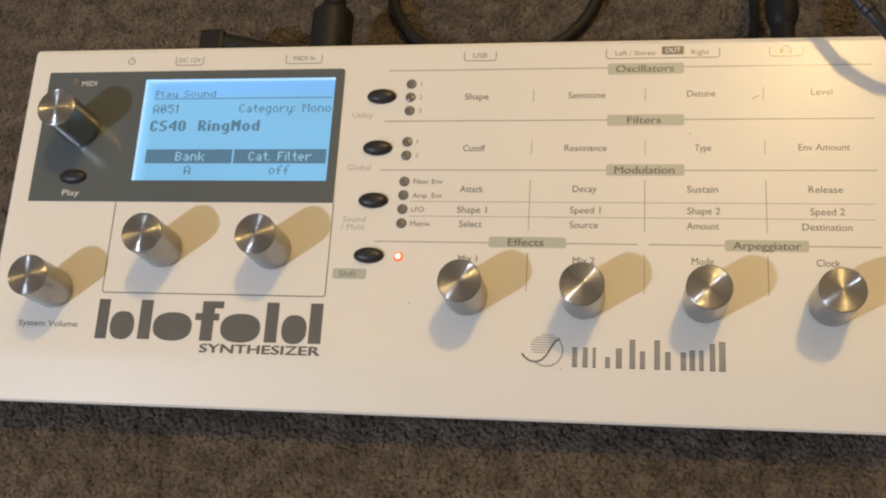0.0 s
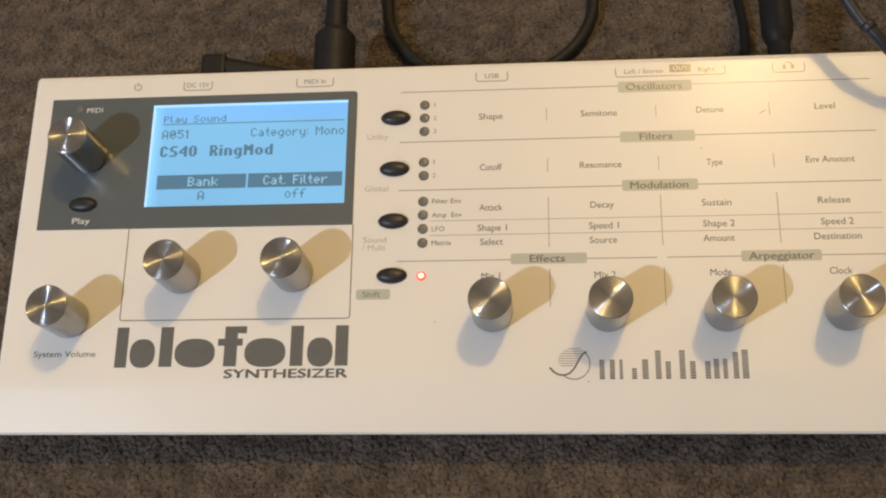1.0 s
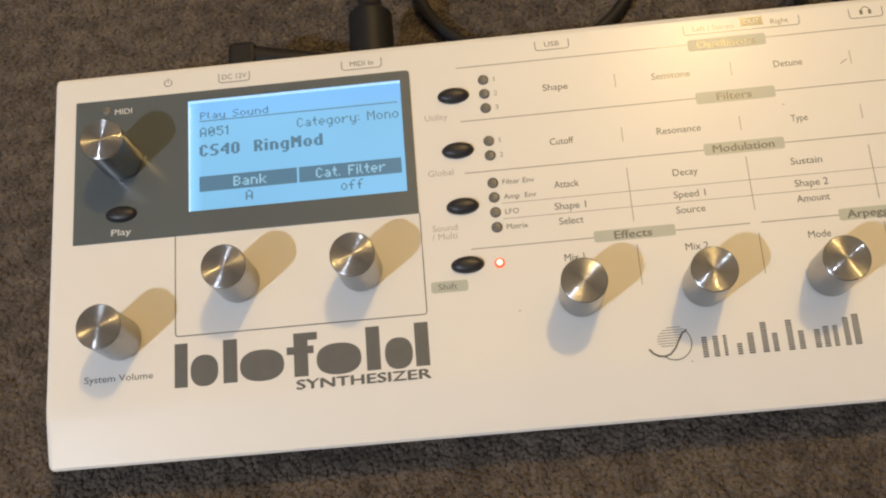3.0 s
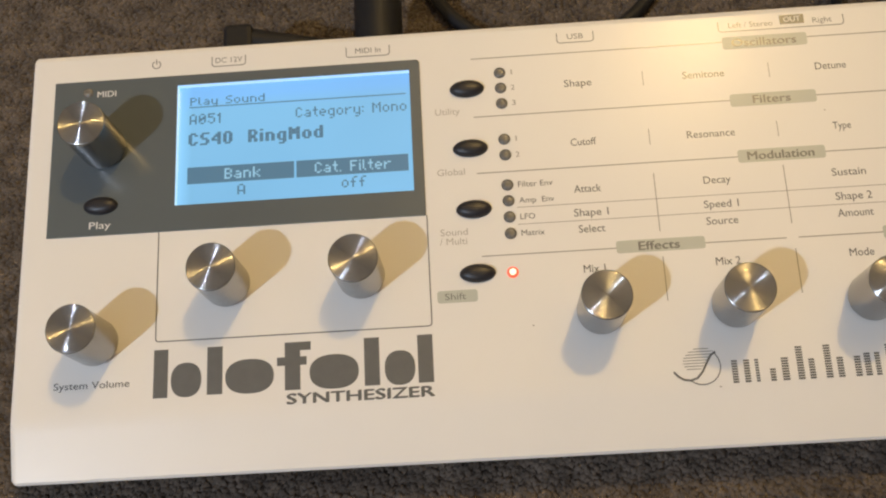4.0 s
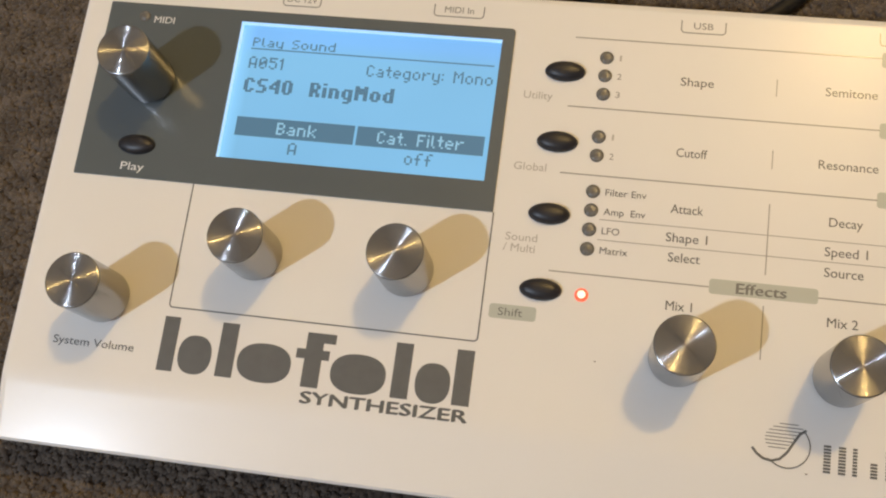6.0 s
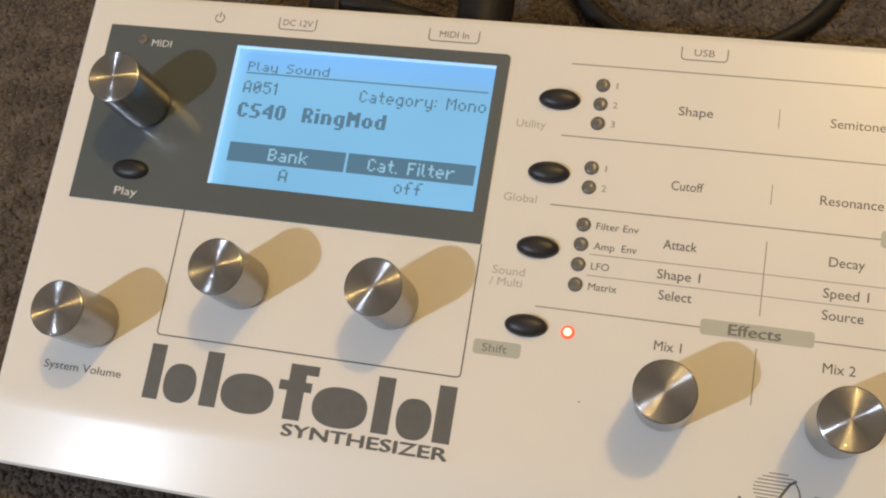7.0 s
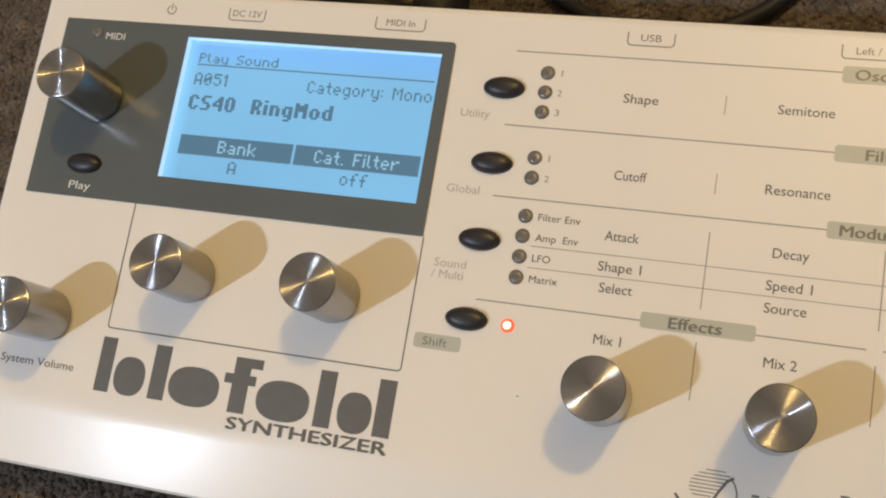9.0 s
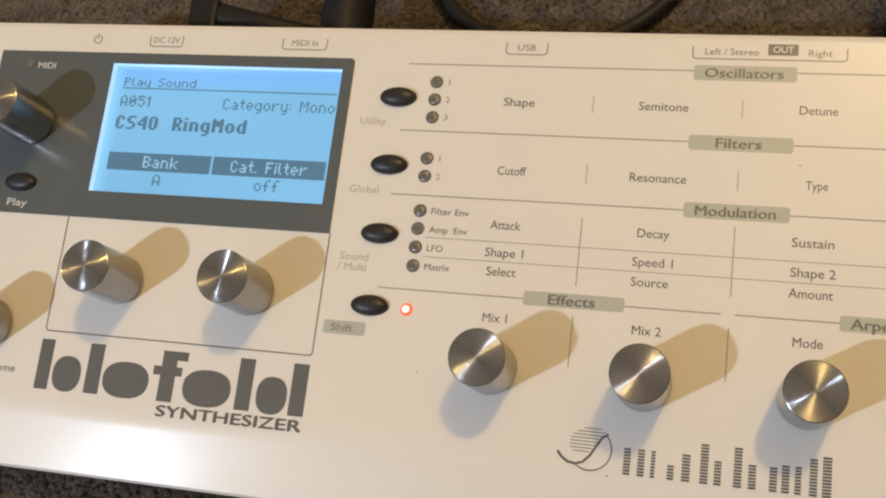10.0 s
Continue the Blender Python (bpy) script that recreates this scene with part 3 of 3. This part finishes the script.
# scratch and specks in the paint
part("scratch", stroke([(258.5, 126.1), (259.6, 126.9), (260.7, 127.5)], 0.25), CHIP, synth)
for x, y in ((148.2, 54.4), (198.0, 34.2), (238.3, 114.0)):
    part("paint_speck", slab(disc(x - 0.3, y - 0.14, x + 0.3, y + 0.14), 0.00002, 0.00007), CHIP, synth)


# ---- controls ----
def knob(x, y):
    body = part("knob", turned([(0, 0.0006), (0.0061, 0.0006), (0.0061, 0.0012), (0.0068, 0.0013), (0.00688, 0.0018), (0.00688, 0.0192), (0.0, 0.0192)], 64), SIDE, synth, "turned aluminium knob", at=pose(x * MM, y * MM, 0), smooth=True, sharp=40)
    part("edge", turned([(0.00688, 0.0192), (0.00684, 0.01938), (0.00672, 0.01953), (0.00655, 0.0196)], 64), BEVEL, body, "bright bevelled rim", smooth=True)
    part("cap", turned([(0.00655, 0.0), (0.0064, 0.00005), (0.0002, 0.0001), (0, 0.0001)], 64), TOP, body, "spun metal top", at=pose(0, 0, 0.0196))
    part("shaft", turned([(0.003, 0.0), (0.003, 0.0008)], 16), UNDER, body)


for x, y in ((23.3, 56.6), (61.1, 71.6), (100.0, 71.6), (23.1, 116.6), (167.25, 57.2), (204.8, 56.9), (242.4, 56.6), (280.2, 56.5)):
    knob(x, y)


def button(x, y):
    bm = turned([(1.0, 0.0), (1.0, 0.10), (0.96, 0.35), (0.86, 0.62), (0.68, 0.83), (0.4, 0.96), (0, 1.0)], 40)
    for v in bm.verts:
        v.co = Vector((v.co.x * 0.0052, v.co.y * 0.00275, v.co.z * 0.0021))
    part("button", bm, RUBBER, synth, "glossy black oval push button", at=pose(x * MM, y * MM, 0.0001), smooth=True)


for x, y in ((133.4, 128.3), (133.4, 109.0), (133.4, 89.9), (133.4, 70.5), (22.8, 98.2)):
    button(x, y)


chance = random.Random(11)


def led(x, y, lit=False, r=1.7):
    ring = part("indicator", turned([(r * MM * 1.04, 0), (r * MM * 1.04, 0.00015), (r * MM * 0.97, 0.0001), (r * MM * 0.97, 0.00005), (0, 0.00005)], 24), LED_RED if lit else RIM, synth, "glowing red indicator" if lit else "unlit smoked indicator", at=pose(x * MM, y * MM, 0.00002 if x > 40 else 0.0003), smooth=False)
    if lit:
        part("lens", turned([(r * MM * 0.95, 0.00006), (r * MM * 0.8, 0.0006), (r * MM * 0.62, 0.0008)], 20), LED_RED, ring, smooth=True)
        part("die", turned([(r * MM * 0.62, 0.0008), (r * MM * 0.35, 0.00095), (0, 0.001)], 20), LED_CORE, ring, smooth=True)
        return
    # a clear dome sunk in its hole, uneven round the chip inside
    bm = turned([(r * MM * 0.95, 0.00006), (r * MM * 0.86, 0.00022), (r * MM * 0.70, 0.00036), (r * MM * 0.48, 0.00046), (r * MM * 0.25, 0.00050), (0, 0.00051)], 20)
    for v in bm.verts:
        if v.co.z > 0.0001:
            v.co += Vector((chance.uniform(-0.05, 0.05), chance.uniform(-0.05, 0.05), chance.uniform(-0.05, 0.05))) * MM
    part("lens", bm, SMOKE, ring, smooth=True)
    part("chip", slab(rounded(-r * MM * 0.3, -r * MM * 0.25, r * MM * 0.22, r * MM * 0.28, 0.1 * MM), 0.00045, 0.00056), RIM, ring, at=pose(0, 0, 0, 0, 0, chance.uniform(0, 90)))


for y in (133.0, 128.0, 122.9, 111.3, 106.3, 96.8, 91.9, 86.9, 81.9):
    led(143.6, y)
led(143.4, 70.2, True, 1.6)
led(17.3, 135.4, r=1.5)


# ---- cables and plugs behind the instrument ----
def at(x, y, z):
    return PANEL @ Vector((x, y, z))


def floor_at(x, y, h):
    """A point h above the carpet, by the plate's own x and y."""
    p = PANEL @ Vector((x, y, 0))
    return Vector((p.x, p.y, h))


axis = PANEL.to_3x3().to_4x4() @ pose(0, 0, 0, -90)
MIDI = (0.105, 0.149, -0.026)
lead = thing("midi_cable", Matrix.Translation(at(*MIDI)), "black midi lead with moulded plug in the back socket", "cable")
inv = lead.matrix_world.inverted()
part("plug", turned([(0, -0.002), (0.0080, -0.002), (0.0080, 0.0262), (0.0076, 0.0270), (0.0054, 0.0294), (0.0044, 0.0296), (0, 0.0296)], 40), PLASTIC, lead, "moulded black plug body", at=axis, smooth=True, sharp=20)
part("strain_relief", turned([(0.0044, 0.030), (0.0043, 0.034), (0.0038, 0.075), (0.0, 0.076)], 24), PLASTIC, lead, at=axis, smooth=True, sharp=20)
part("cord", tube([inv @ at(0.105, 0.218, -0.026), inv @ at(0.105, 0.236, -0.029), inv @ floor_at(0.106, 0.27, 0.016), inv @ floor_at(0.112, 0.33, 0.0035), inv @ floor_at(0.12, 0.42, 0.0035)], 0.0030), PLASTIC, lead, smooth=True)

dc = thing("power_cable", Matrix.Translation(at(0.058, 0.149, -0.027)), "black angled power plug and cord in the back socket", "cable")
inv = dc.matrix_world.inverted()
part("plug", turned([(0, -0.002), (0.0045, -0.002), (0.0045, 0.012), (0, 0.012)], 24), PLASTIC, dc, at=axis, smooth=True, sharp=20)
part("angled_body", box(-0.005, 0.0085, -0.0065, 0.005, 0.0195, 0.0055, 0.0016), PLASTIC, dc, at=PANEL.to_3x3().to_4x4())
part("strain_relief", turned([(0.0048, 0.0), (0.0046, 0.002), (0.0040, 0.012), (0.0026, 0.034), (0, 0.035)], 24), PLASTIC, dc, at=PANEL.to_3x3().to_4x4() @ pose(0.0045, 0.0145, 0, 0, 90, -9), smooth=True)
part("cord", tube([inv @ at(0.094, 0.1585, -0.027), inv @ at(0.108, 0.1565, -0.030), inv @ floor_at(0.128, 0.158, 0.0045), inv @ floor_at(0.165, 0.156, 0.0035), inv @ floor_at(0.22, 0.155, 0.0035)], 0.0022), PLASTIC, dc, smooth=True)

# a coiled lead on the carpet behind the case
ring = [(164 + 43 * math.sin(radians(a)), 217.5 - 43 * math.cos(radians(a))) for a in range(-90, 91, 18)]
loop = thing("looped_cable", Matrix.Translation(floor_at(0.163, 0.17, 0.0)), "thick black cable lying in a loop on the carpet", "cable")
inv = loop.matrix_world.inverted()
pts = [(0.132, 0.38), (0.123, 0.30), (0.1195, 0.25)] + [(x * MM, y * MM) for x, y in ring] + [(0.2065, 0.25), (0.203, 0.30), (0.19, 0.38)]
part("cord", tube([inv @ floor_at(x, y, 0.0030) for x, y in pts], 0.0025), PLASTIC, loop, smooth=True)

thin = thing("thin_cable", Matrix.Translation(floor_at(0.262, 0.17, 0.0)), "thin black cable lying on the carpet behind the case", "cable")
inv = thin.matrix_world.inverted()
part("cord", tube([inv @ floor_at(x, y, 0.0030) for x, y in ((0.235, 0.156), (0.252, 0.161), (0.2615, 0.170), (0.2655, 0.184), (0.2665, 0.205), (0.262, 0.25), (0.25, 0.38))], 0.0019), PLASTIC, thin, smooth=True)

PHONES = (0.272, 0.149, -0.020)
jack = thing("headphone_cable", Matrix.Translation(at(*PHONES)), "black jack plug in the headphone socket with slack cord", "cable")
inv = jack.matrix_world.inverted()
part("plug", turned([(0, -0.002), (0.0042, -0.002), (0.0042, 0.014), (0.0052, 0.0165), (0.0058, 0.019), (0.0058, 0.048), (0.0046, 0.052), (0.0028, 0.053), (0, 0.053)], 36), PLASTIC, jack, "black jack plug barrel", at=axis, smooth=True, sharp=20)
part("cord", tube([inv @ at(0.272, 0.200, -0.020), inv @ at(0.272, 0.215, -0.021), inv @ floor_at(0.276, 0.25, 0.02), inv @ floor_at(0.285, 0.31, 0.0035), inv @ floor_at(0.29, 0.40, 0.0035)], 0.0022), PLASTIC, jack, smooth=True)

# a thin shiny cord that swings over the back corner
over = thing("hanging_cable", Matrix.Translation(at(0.297, 0.141, 0.017)), "thin shiny black cord arching over the case corner", "cable")
inv = over.matrix_world.inverted()
ARCH = [at(0.276, 0.215, 0.004), at(0.2765, 0.19, 0.017), at(0.2805, 0.167, 0.0215), at(0.2885, 0.151, 0.020), at(0.2926, 0.1458, 0.0193), at(0.2970, 0.1412, 0.0175), at(0.3030, 0.1365, 0.0145), at(0.314, 0.132, 0.0035), at(0.328, 0.129, -0.008)]
part("cord", tube([inv @ floor_at(0.25, 0.36, 0.0035), inv @ floor_at(0.268, 0.27, 0.012)] + [inv @ p for p in ARCH] + [inv @ floor_at(0.345, 0.125, 0.0035), inv @ floor_at(0.375, 0.12, 0.0030), inv @ floor_at(0.42, 0.12, 0.0030)], 0.0021), RUBBER, over, smooth=True)
part("cord_clip", tube([inv @ at(0.2905, 0.1486, 0.0198), inv @ at(0.2922, 0.1463, 0.0194)], 0.0026, per=3), RUBBER, over, smooth=True)
